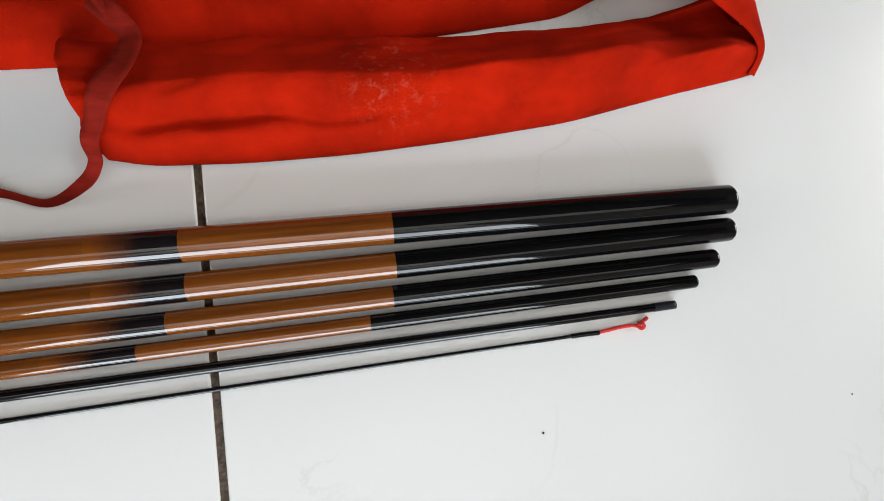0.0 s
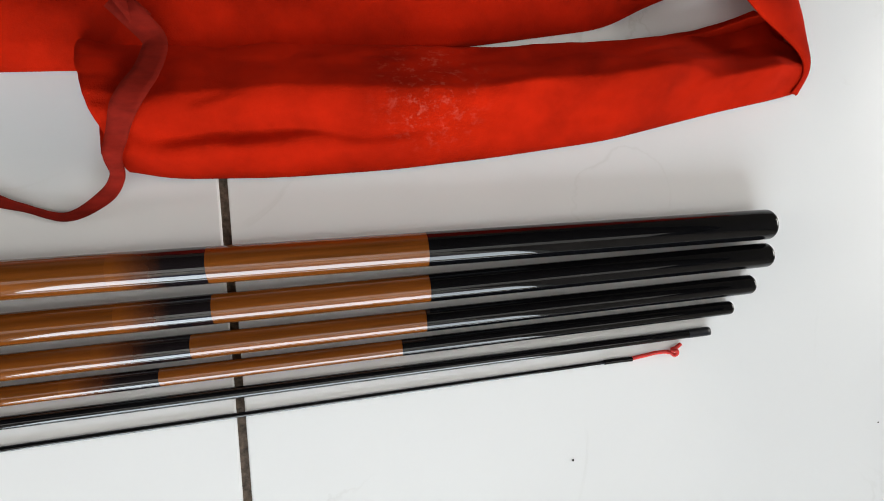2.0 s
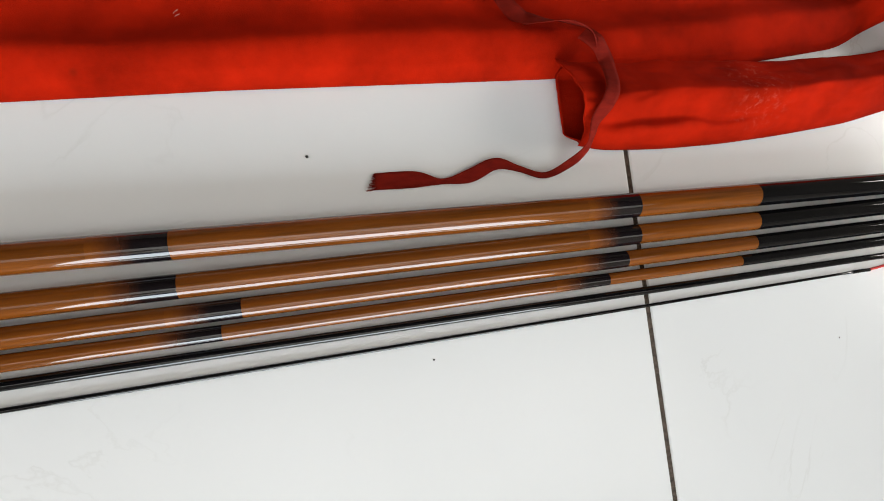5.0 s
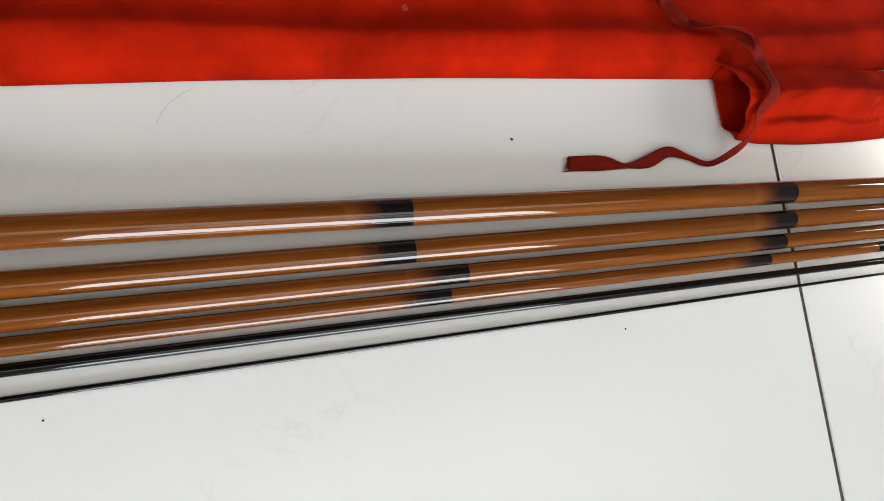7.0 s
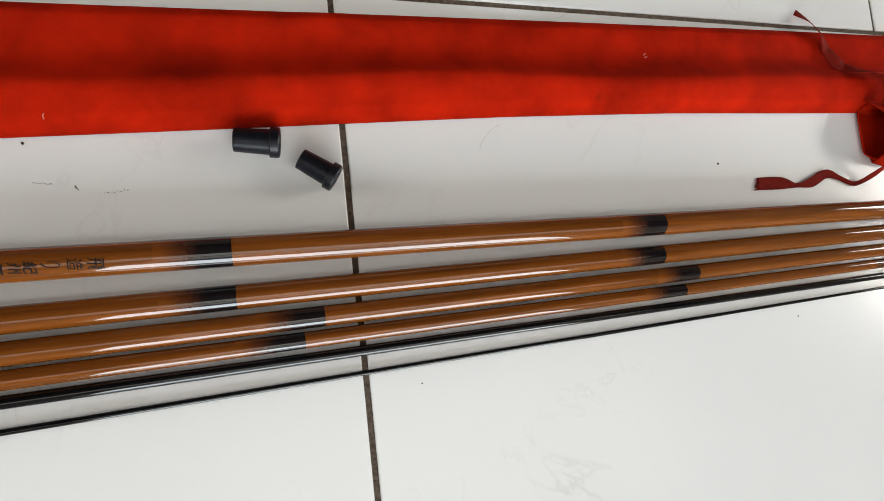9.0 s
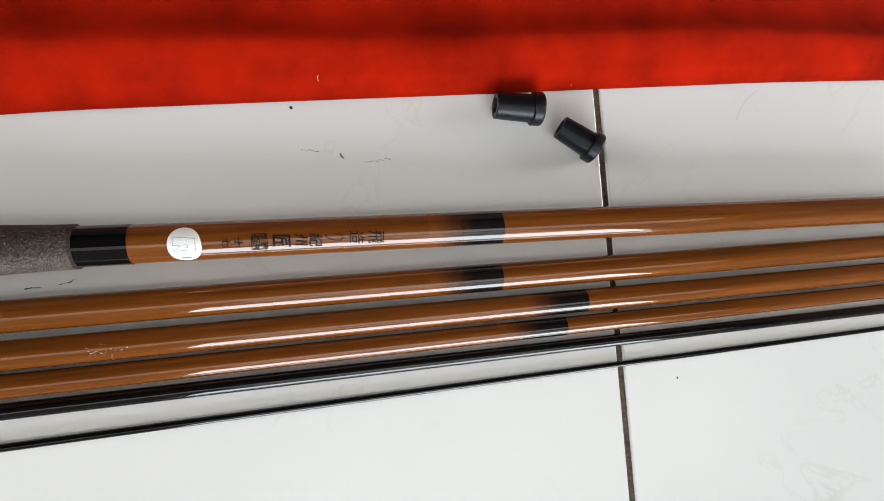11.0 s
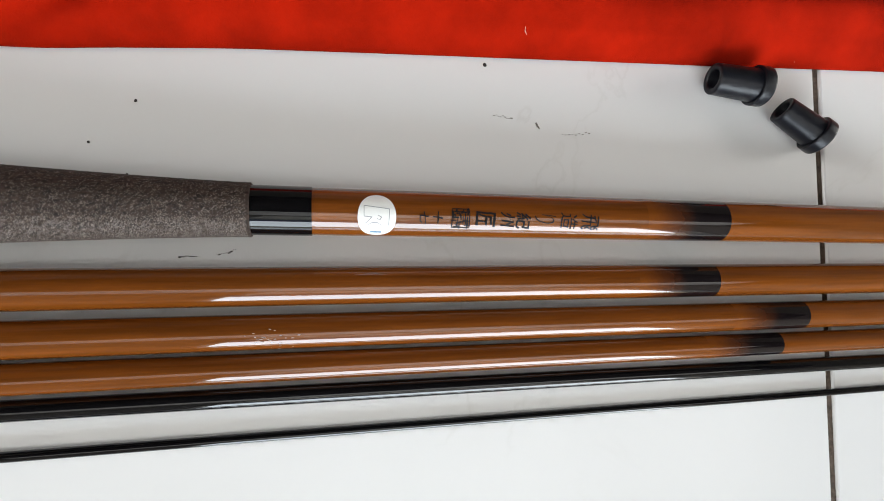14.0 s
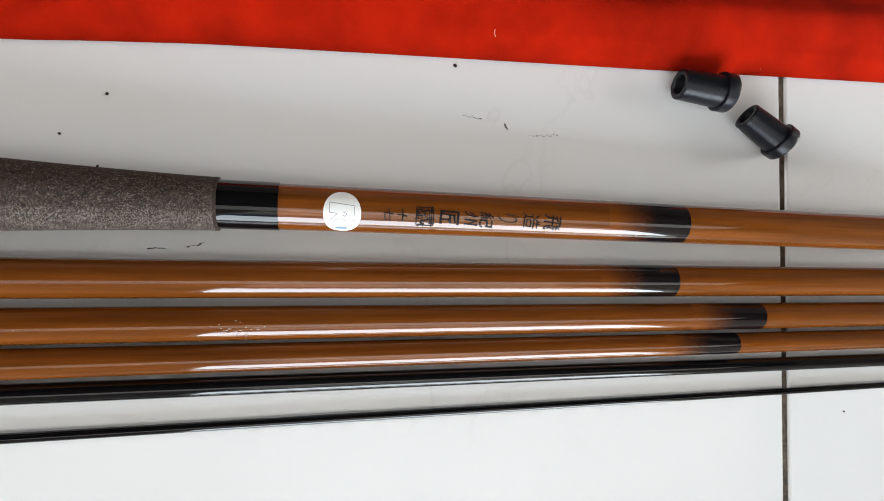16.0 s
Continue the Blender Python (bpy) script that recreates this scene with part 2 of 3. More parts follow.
wall("wall_south", (X0 - 0.15, DOOR0, Y0 - 0.15, Y0, 0, HIGH + 0.12), (DOOR1, X1 + 0.15, Y0 - 0.15, Y0, 0, HIGH + 0.12), (DOOR0, DOOR1, Y0 - 0.15, Y0, DOORH, HIGH + 0.12))
bm = bmesh.new()
box(bm, -40, 40, -60, Y0 - 0.16, -0.16, -0.04)
tagged(part("ground", bm, M_PORCH, smooth=False), "grey concrete yard outside the doorway", "ground", kind="structure")
# unseen slab, assumed here to cut off the high sky from the doorway
bm = bmesh.new()
box(bm, X0, X1, Y0 - 1.75, Y0 - 0.16, 2.72, 2.82)
tagged(part("assumed_porch_roof", bm, M_PORCH, smooth=False), "assumed grey concrete slab, unseen, cutting off the high sky", "roof", kind="structure")

# ---- fishing rod sections ----
def rod_section(label, x0, x1, yline, rline, zline, bands=(), black_from=None, colour=None, seg=36):
    """One tapered tube. yline, rline, zline: (value at x = 0, change per metre)."""
    Y = lambda x: yline[0] + yline[1] * x
    R = lambda x: rline[0] + rline[1] * x
    Z = lambda x: zline[0] + zline[1] * x
    base = thing("rod_section", (x0, Y(x0), 0), label, "fishing rod", "rod sections side by side on the floor")

    def tube(xa, xb, grow=0.0, end=0.0, start=0.0, caps=True):
        b = bmesh.new()
        xs = [xa + (xb - xa) * i / 24 for i in range(25)]
        body = [(x, R(x) + grow) for x in xs]
        if end:
            body = [q for q in body if q[0] < xb - end] + [(xb - end + end * math.sin(radians(a)), R(xb) + grow - end * (1 - math.cos(radians(a)))) for a in (0, 20, 40, 60, 75, 90)]
        if start:
            body = [(xa + start - start * math.sin(radians(a)), R(xa) + grow - start * (1 - math.cos(radians(a)))) for a in (90, 75, 60, 40, 20, 0)] + [q for q in body if q[0] > xa + start]
        loft(b, [(x - x0, Y(x) - Y(x0), Z(x), r) for x, r in body], seg, caps)
        return b

    stop = black_from if black_from is not None else x1
    part("shaft", tube(x0, stop, end=0.0 if black_from is not None else min(0.0012, R(x1) * 0.5), start=min(0.0008, R(x0) * 0.3)), colour or M_ORANGE, base, "amber lacquered tube" if not colour else "")
    if black_from is not None:
        part("black_tip", tube(black_from, x1, 0.00006, end=min(0.0018, R(x1) * 0.5)), M_BLACK, base, "glossy black lacquered end")
    if colour:
        for xa, xb, name, text in ((x0, x0 + 0.006, "butt_end", "worn open butt end"), (x1 - 0.010, x1, "front_end", "matt front end")):
            b = bmesh.new()
            q = [(xa + (xb - xa) * i / 6, 0.00003) for i in range(7)]
            if name == "butt_end":
                loft(b, [(x0 + 0.004 - x0, Y(x) - Y(x0), Z(x0), R(x0) * 0.55) for x in (x0,)] + [(x0 - 0.0002 - x0, 0, Z(x0), R(x0) * 0.6), (x0 - 0.0004 - x0, 0, Z(x0), R(x0) * 0.9)] + [(x - x0, Y(x) - Y(x0), Z(x), R(x) + g) for x, g in q], seg, False)
            else:
                loft(b, [(x - x0, Y(x) - Y(x0), Z(x), R(x) + g) for x, g in q] + [(x1 + 0.0004 - x0, Y(x1) - Y(x0), Z(x1), R(x1) * 0.7), (x1 + 0.0005 - x0, Y(x1) - Y(x0), Z(x1), R(x1) * 0.05)], seg, False)
            part(name, b, M_RUBBER, base, text)
    for xb in bands:
        part("dark_band", tube(xb - 0.030, xb, 0.00003, caps=False), M_BAND, base, "dark band fading into the amber")
    return base, Y, R, Z


L_ROD = "amber lacquered bamboo-look rod section with black tip on tiles"
ZL1 = (0.0078, -0.0052)
handle, HY, HR, HZ = rod_section("thick rod handle section, amber lacquer, felt grip, white sticker", -0.72, 0.2168, (-0.1268, -0.0112), (0.00645, -0.0006), ZL1, (-0.4543, -0.2257, -0.0048), 0.0703)
handle.name = "rod_handle_section"
rod_section(L_ROD, -0.725, 0.2158, (-0.1418, -0.0005), (0.00528, -0.0007), (0.00528, -0.0007), (-0.4543, -0.2253, -0.0048), 0.0702)
third, Y3, R3, Z3 = rod_section(L_ROD, -0.722, 0.2074, (-0.1538, 0.0012), (0.0043, -0.0013), (0.0043, -0.0013), (-0.4175, -0.2012, -0.0128), 0.0680)
rod_section(L_ROD, -0.718, 0.1974, (-0.1630, 0.0030), (0.00315, -0.0017), (0.00315, -0.0017), (-0.4270, -0.2103, -0.0238), 0.0585)
rod_section("slim plain black carbon rod section on tiles", -0.6865, 0.1864, (-0.1717, 0.0027), (0.00205, -0.0013), (0.00205, -0.0013), colour=M_CARBON)
tip, TY, TR, TZ = rod_section("thinnest black carbon tip section ending in red cord", -0.6785, 0.147, (-0.1798, 0.0092), (0.00085, -0.0009), (0.00085, -0.0009), colour=M_CARBON)
tip.name = "rod_tip_section"

# pale worn specks on one lacquered section
specks, sp = bmesh.new(), random.Random(21)
for k in range(26):
    x, a, s = sp.gauss(-0.599, 0.0040), sp.gauss(0.30, 0.40), sp.uniform(0.00008, 0.00028)
    q = Vector((x + 0.722, Y3(x) - Y3(-0.722) - (R3(x) + 0.00002) * math.sin(a), Z3(x) + (R3(x) + 0.00002) * math.cos(a)))
    bmesh.ops.create_icosphere(specks, subdivisions=1, radius=s, matrix=Matrix.Translation(q) @ Matrix.Rotation(a, 4, "X") @ Matrix.Diagonal((2.0, 0.6, 0.12, 1)))
part("worn_specks", specks, M_SPECK, third, "pale worn specks in the lacquer")

# handle grip, collar, sticker and writing
gx = handle.matrix_world.translation
bm = bmesh.new()
rings = []
for i in range(61):
    x = -0.6035 - i * 0.004
    d = -0.6035 - x
    r = 0.0076 + 0.0050 * min(1, d / 0.105) ** 1.35
    if i == 0:
        rings.append((x + 0.0004 - gx.x, HY(x) - gx.y, HZ(x), r - 0.0008))
    rings.append((x - gx.x, HY(x) - gx.y, HZ(x) + 0.0004 * min(1, d / 0.1), r))
loft(bm, rings, 64)
grip = part("grip", bm, M_GRIP, handle, "grey-brown felt grip")
# pale felt fibres crowd the daylight side, building its brightness into the grip
fuzz, fz = bmesh.new(), random.Random(11)
for k in range(24000):
    x = -0.6040 - 0.0900 * fz.random()
    a = (fz.triangular(-1.6, 1.8, 1.3) if k % 3 else fz.uniform(0.4, 1.7))
    d = -0.6035 - x
    r = 0.0076 + 0.0050 * min(1, d / 0.105) ** 1.35 + 0.00002
    zc = HZ(x) + 0.0004 * min(1, d / 0.1)
    ln, turn, up = fz.uniform(0.0003, 0.0007), fz.uniform(0.5, 2.6), fz.uniform(0.00005, 0.0003)
    du, da = ln * math.cos(turn), ln * math.sin(turn) / r
    at = lambda xx, aa, rr: fuzz.verts.new((xx - gx.x, HY(x) - gx.y - rr * math.sin(aa), zc + rr * math.cos(aa)))
    w = fz.uniform(0.00003, 0.00006)
    p = (at(x, a - w / r, r), at(x, a + w / r, r), at(x + du, a + da, r + up))
    fuzz.faces.new(p)
tagged(part("lit_side_fuzz", fuzz, M_LIT_FIBRE, handle, "short loose felt fibres, packed denser to brighten the lit side"), kind="stuff")
bm = bmesh.new()
loft(bm, [(x - gx.x, HY(x) - gx.y, HZ(x), HR(x) + 0.00022) for x in (-0.6045, -0.60, -0.594, -0.587)], 48)
part("collar", bm, M_BLACK, handle, "glossy black collar")


def on_handle(x, a, lift):
    """A point on the handle tube at x, turned a radians from the top towards the daylight."""
    r = HR(x) + lift
    return (x - gx.x, HY(x) - gx.y - r * math.sin(a), HZ(x) + r * math.cos(a))


def patch(name, cells, material, lift, parent, label=""):
    """Thin curved pieces on the handle: each cell is (x, angle, half length, half width in metres, lean)."""
    b = bmesh.new()
    for cx, ca, hx, hw, lean in cells:
        grid = []
        n = 4
        for i in range(n + 1):
            row = []
            for j in range(n + 1):
                u, w = hx * (2 * i / n - 1), hw * (2 * j / n - 1)
                du, dw = u * math.cos(lean) - w * math.sin(lean), u * math.sin(lean) + w * math.cos(lean)
                row.append(b.verts.new(on_handle(cx + du, ca + dw / HR(cx), lift)))
            grid.append(row)
        for i in range(n):
            for j in range(n):
                b.faces.new((grid[i][j], grid[i][j + 1], grid[i + 1][j + 1], grid[i + 1][j]))
    return part(name, b, material, parent, label)


def line_on_handle(x0, a0, x1, a1, half):
    """One straight thin stroke between two places on the tube, as a patch cell."""
    dx, dw = x1 - x0, (a1 - a0) * HR(x0)
    return ((x0 + x1) / 2, (a0 + a1) / 2, math.hypot(dx, dw) / 2, half, math.atan2(dw, dx))


bm = bmesh.new()
SX = -0.5692
centre = bm.verts.new(on_handle(SX, 0.28, 0.00012))
prev = None
for k in range(1, 7):
    row = []
    for i in range(40):
        t = 2 * math.pi * i / 40
        row.append(bm.verts.new(on_handle(SX + 0.0054 * k / 6 * math.cos(t), 0.28 + 0.98 * k / 6 * math.sin(t), 0.00012)))
    for i in range(40):
        if prev:
            bm.faces.new((prev[i], row[i], row[(i + 1) % 40], prev[(i + 1) % 40]))
        else:
            bm.faces.new((centre, row[i], row[(i + 1) % 40]))
    prev = row
bmesh.ops.recalc_face_normals(bm, faces=bm.faces)
sticker = part("sticker", bm, M_STICKER, handle, "round white paper sticker")
MARK = [(-0.0036, -0.40, -0.0036, 0.03), (-0.0036, -0.40, 0.0035, -0.28), (0.0035, -0.28, 0.0033, 0.42), (-0.0036, 0.03, -0.0014, 0.06), (-0.0014, 0.06, -0.0034, 0.36), (0.0002, -0.02, 0.0013, 0.06), (0.0013, 0.06, 0.0008, 0.18), (0.0008, 0.18, 0.0, 0.12), (-0.0026, 0.40, -0.0012, 0.29), (-0.0012, 0.29, 0.0002, 0.30), (0.0002, 0.30, 0.0014, 0.42)]
patch("printed_mark", [line_on_handle(SX + x0, 0.22 + a0, SX + x1, 0.22 + a1, 0.00008) for x0, a0, x1, a1 in MARK], M_INKGREY, 0.00018, sticker)
patch("printed_edge", [(SX - 0.0002, 1.0, 0.0016, 0.0003, 0.0)], M_INKBLUE, 0.00018, sticker)

def glyph(name, body, cx, ca, tall, wide, bold):
    """One brush-written sign laid round the tube, its top towards the tip and its left side upwards."""
    c = bpy.data.curves.new(name, "FONT")
    c.body, c.offset, c.shear, c.resolution_u = body, bold, 0.12, 4
    tmp = new(name, c)
    me = bpy.data.meshes.new_from_object(tmp.evaluated_get(bpy.context.evaluated_depsgraph_get()))
    bpy.data.objects.remove(tmp)
    b = bmesh.new()
    b.from_mesh(me)
    bpy.data.meshes.remove(me)
    bmesh.ops.subdivide_edges(b, edges=[e for e in b.edges if e.calc_length() > 0.25], cuts=3)
    us, vs = [v.co.x for v in b.verts], [v.co.y for v in b.verts]
    u0, v0, du, dv = (min(us) + max(us)) / 2, (min(vs) + max(vs)) / 2, max(us) - min(us), max(vs) - min(vs)
    for v in b.verts:
        x = cx + (v.co.y - v0) / dv * tall + 0.0002 * noise.noise((v.co.x * 3, v.co.y * 3, cx * 900))
        a = ca + ((v.co.x - u0) / du * wide + 0.0002 * noise.noise((v.co.y * 3, v.co.x * 3, cx * 700))) / HR(cx)
        v.co = on_handle(x, a, 0.00013)
    return part(name, b, M_INK, handle)


for body, cx, ca, tall, wide, bold in (("飛", -0.5043, 0.30, 0.0058, 0.0052, 0.004), ("造", -0.5112, 0.27, 0.0056, 0.0050, 0.0), ("り", -0.5190, 0.20, 0.0068, 0.0026, -0.012), ("紀", -0.5258, 0.30, 0.0046, 0.0052, 0.012), ("州", -0.5308, 0.28, 0.0044, 0.0046, 0.012), ("匠", -0.5375, 0.27, 0.0060, 0.0046, 0.016)):
    glyph("brush_sign", body, cx, ca, tall, wide, bold)
rs = random.Random(4)
seal = [(-0.5450 + rs.uniform(-0.0024, 0.0024), 0.27 + rs.uniform(-0.36, 0.36), *((rs.uniform(0.0004, 0.0012), 0.00013) if rs.random() < 0.5 else (0.00013, rs.uniform(0.0004, 0.0011))), 0) for k in range(46)]
seal += [(-0.5450 + q * 0.0026, 0.27, 0.00014, 0.0026, 0) for q in (-1, 1)] + [(-0.5450, 0.27 + q * 0.41, 0.0026, 0.00014, 0) for q in (-1, 1)]
patch("seal_mark", seal, M_INK, 0.00013, handle)
glyph("number_sign", "十", -0.5518, 0.24, 0.0030, 0.0036, 0.014)
glyph("number_sign", "七", -0.5558, 0.26, 0.0027, 0.0036, 0.010)

# red cord at the thin tip
def cord(points, radius, seg=10):
    c = bpy.data.curves.new("cord", "CURVE")
    c.dimensions, c.bevel_depth, c.bevel_resolution, c.resolution_u = "3D", radius, 3, 8
    s = c.splines.new("BEZIER")
    s.bezier_points.add(len(points) - 1)
    for q, p in zip(s.bezier_points, points):
        q.co, q.handle_left_type, q.handle_right_type = p, "AUTO", "AUTO"
    c.use_fill_caps = True
    tmp = new("cord", c)
    me = bpy.data.meshes.new_from_object(tmp.evaluated_get(bpy.context.evaluated_depsgraph_get()))
    bpy.data.objects.remove(tmp)
    b = bmesh.new()
    b.from_mesh(me)
    bpy.data.meshes.remove(me)
    return b


tp = tip.matrix_world.translation
rel = lambda pts: [(x - tp.x, y - tp.y, z) for x, y, z in pts]
part("whipping", cord(rel([(0.139, TY(0.139), 0.0009), (0.146, TY(0.146), 0.0010), (0.151, -0.1786, 0.0010)]), 0.00105), M_CARBON, tip, "dark thread whipping")
part("cord", cord(rel([(0.149, -0.1786, 0.0010), (0.156, -0.1780, 0.0010), (0.163, -0.1774, 0.0012), (0.1685, -0.1781, 0.0012), (0.1700, -0.1792, 0.0018), (0.1705, -0.1775, 0.0026), (0.1690, -0.1772, 0.0018), (0.1712, -0.1764, 0.0012), (0.1735, -0.1752, 0.0010)]), 0.00078), M_CORD, tip, "knotted red cord loop")

# ---- rubber plugs ----
def plug(small, big, body0, body1, flange, label):
    a, b = Vector(small), Vector(big)
    length = (b - a).length
    ob = thing("rubber_plug", small, label, "plug", "black rubber plugs")
    ob.matrix_world = Matrix.Translation(a) @ (b - a).to_track_quat("X", "Z").to_matrix().to_4x4()
    m = bmesh.new()
    rings = [(0.0105, 0, 0, body0 * 0.02), (0.010, 0, 0, body0 * 0.50), (0.0006, 0, 0, body0 * 0.60), (0.0, 0, 0, body0 * 0.68), (0.0, 0, 0, body0 * 0.92), (0.0001, 0, 0, body0 * 0.97), (0.0004, 0, 0, body0), (0.0008, 0, 0, body0)]
    rings += [(length * f, 0, 0, body0 + (body1 - body0) * f) for f in (0.2, 0.4, 0.6, 0.78)]
    loft(m, rings, 40, caps=False)
    part("body", m, M_RUBBER, ob, "tapered hollow rubber body")
    m = bmesh.new()
    f0 = length * 0.77
    loft(m, [(f0, 0, 0, body1 * 0.9), (f0, 0, 0, flange - 0.0004), (f0 + 0.00005, 0, 0, flange - 0.0002), (f0 + 0.0003, 0, 0, flange), (f0 + 0.0006, 0, 0, flange), (length - 0.0010, 0, 0, flange), (length - 0.0006, 0, 0, flange - 0.0001), (length - 0.0002, 0, 0, flange - 0.0005), (length, 0, 0, flange - 0.0009), (length, 0, 0, flange - 0.0016), (length - 0.0006, 0, 0, flange - 0.0030)], 40)
    part("flange", m, M_RUBBER, ob, "wider rounded rubber rim")
    return ob


plug((-0.4504, -0.0708, 0.0058), (-0.4303, -0.0730, 0.0070), 0.0054, 0.0060, 0.0070, "hollow black rubber plug lying against the red bag")
plug((-0.4219, -0.0801, 0.0055), (-0.4062, -0.0908, 0.0068), 0.0050, 0.0058, 0.0068, "smaller hollow black rubber plug lying on tiles")

# ---- red cloth bag ----
def sheet(bm, nu, nv, place, edge=0.0006):
    """A closed padded cloth: place(u, v) gives x, y and the height of its upper side."""
    top, low = [], []
    for i in range(nu + 1):
        a, b = [], []
        for j in range(nv + 1):
            x, y, z = place(i / nu, j / nv)
            a.append(bm.verts.new((x, y, z)))
            b.append(bm.verts.new((x, y, edge)))
        top.append(a)
        low.append(b)
    for i in range(nu):
        for j in range(nv):
            bm.faces.new((top[i][j], top[i + 1][j], top[i + 1][j + 1], top[i][j + 1]))
            bm.faces.new((low[i][j], low[i][j + 1], low[i + 1][j + 1], low[i + 1][j]))
    for i in range(nu):
        bm.faces.new((top[i][0], low[i][0], low[i + 1][0], top[i + 1][0]))
        bm.faces.new((top[i][nv], top[i + 1][nv], low[i + 1][nv], low[i][nv]))
    for j in range(nv):
        bm.faces.new((top[0][j], top[0][j + 1], low[0][j + 1], low[0][j]))
        bm.faces.new((top[nu][j], low[nu][j], low[nu][j + 1], top[nu][j + 1]))


def curve_at(points, x):
    """A smooth line through a few (x, y) points."""
    xs, ys = zip(*points)
    return float(np.mean(np.interp([x - 0.008, x - 0.004, x, x + 0.004, x + 0.008], xs, ys)))


def wave(x, y, s, seed=0.0):
    return noise.noise((x * s, y * s, seed))


bag = thing("cloth_rod_bag", (-0.2, -0.03, 0), "long red cotton rod bag, folded back, with tie ribbons", "bag")
BX, BY = -0.2, -0.03
S_LOW = [(-0.95, -0.080), (-0.69, -0.0745), (-0.66, -0.0742), (-0.65, -0.073), (-0.61, -0.0702), (-0.55, -0.0678), (-0.45, -0.0641), (-0.40, -0.0620), (-0.31, -0.0585), (-0.2, -0.0562), (-0.04, -0.0558), (0.06, -0.053), (0.10, -0.0485), (0.155, -0.042), (0.171, -0.034), (0.205, -0.022), (0.24, -0.012)]
S_TOP = [(-0.95, -0.022), (-0.69, -0.013), (-0.5, -0.0085), (-0.3, -0.003), (-0.1, 0.0015), (0.0, 0.003), (0.1, 0.010), (0.2, 0.022), (0.25, 0.03)]


def strip_place(u, v):
    x = -0.95 + 1.19 * u
    lo, hi = curve_at(S_LOW, x), curve_at(S_TOP, x)
    y = lo + (hi - lo) * v
    edge = min(1, (v / 0.10)) ** 0.5 * min(1, ((1 - v) / 0.10)) ** 0.5
    ridge = 0.33 + 0.07 * wave(x, 0, 7, 5.0)
    along = max(0.0, min(1.0, ((x + 0.668) * 0.033 + (y + 0.074) * 0.028) / 0.00187))
    off = math.hypot(x + 0.668 - 0.033 * along, y + 0.074 - 0.028 * along)
    z = 0.0012 + edge * (-0.0042 * math.exp(-(off / 0.0045) ** 2) + 0.0042 + 0.0072 * math.exp(-((v - ridge) / (0.26 if v < ridge else 0.15)) ** 2) - 0.0006 * math.exp(-((v - 0.58) / 0.14) ** 2) + 0.0010 * math.exp(-((v - 0.82) / 0.15) ** 2) + 0.0034 * wave(x, y * 2.2, 9) + 0.0010 * wave(x, y * 2, 37, 3.0))
    return x - BX, y - BY, max(0.0012, z)


bm = bmesh.new()
sheet(bm, 300, 40, strip_place)
part("long_body", bm, M_STRIP, bag)

F_LOW = [(-0.036, -0.0915), (-0.02, -0.0952), (0.02, -0.0968), (0.06, -0.0962), (0.10, -0.0937), (0.15, -0.0890), (0.20, -0.0795), (0.234, -0.0740), (0.2425, -0.0722), (0.250, -0.0700)]
F_TOP = [(-0.036, -0.0475), (0.0, -0.048), (0.05, -0.0485), (0.10, -0.0505), (0.17, -0.048), (0.20, -0.043), (0.248, -0.028)]


def flap_height(x, v):
    """Height of the flap's upper layer above the floor."""
    lo, hi = curve_at(F_LOW, x), curve_at(F_TOP, x)
    y = lo + (hi - lo) * v
    end = max(0.0, min(1.0, (x - 0.165) / 0.055))
    end = end * end * (3 - 2 * end)
    top = 0.52 + 0.05 * wave(x, 0, 18)
    fall = math.exp(-((v - top) / 0.33) ** 2) if v < top else max(0.0, 1 - (v - top) / (1.02 - top))
    tail = 0.30 - 0.06 * max(0.0, (x - 0.21) / 0.03)
    drop_off = math.exp(-((v - tail) / 0.19) ** 2) if v < tail else max(0.0, 1 - (v - tail) / 0.36)
    crest = (0.0180 - 0.0060 * math.exp(-max(0.0, x + 0.035) / 0.02)) * fall * (1 - end) + 0.0150 * drop_off * end * (1 - max(0.0, min(1.0, (x - 0.222) / 0.022)) * 0.7)
    crease = (0.0026 * math.exp(-((v - 0.15 - 0.03 * math.sin(x * 60)) / 0.07) ** 2) - 0.0046 * math.exp(-((v - 0.27 - 0.03 * math.sin(x * 60)) / 0.055) ** 2)) * max(0, 1 - abs(x - 0.012) / 0.07) ** 0.8 * (0.75 + 0.5 * wave(x, 0, 40, 6.0))
    rise = min(1, v / 0.10) ** 0.5
    drop = min(1, (1 - v) / 0.05) ** 0.5
    base = 0.0032 - 0.0020 * end
    return 0.0016 + rise * (base * (0.5 + 0.5 * drop) + crest + crease * (1 - end) + 0.0022 * wave(x, y * 2.2, 22, 7) + 0.0015 * wave(x, y * 2, 62, 9) - 0.0009 * (1 - end) * max(0.0, 1 - 3.2 * abs(wave(x, y * 3.2, 34, 2))))


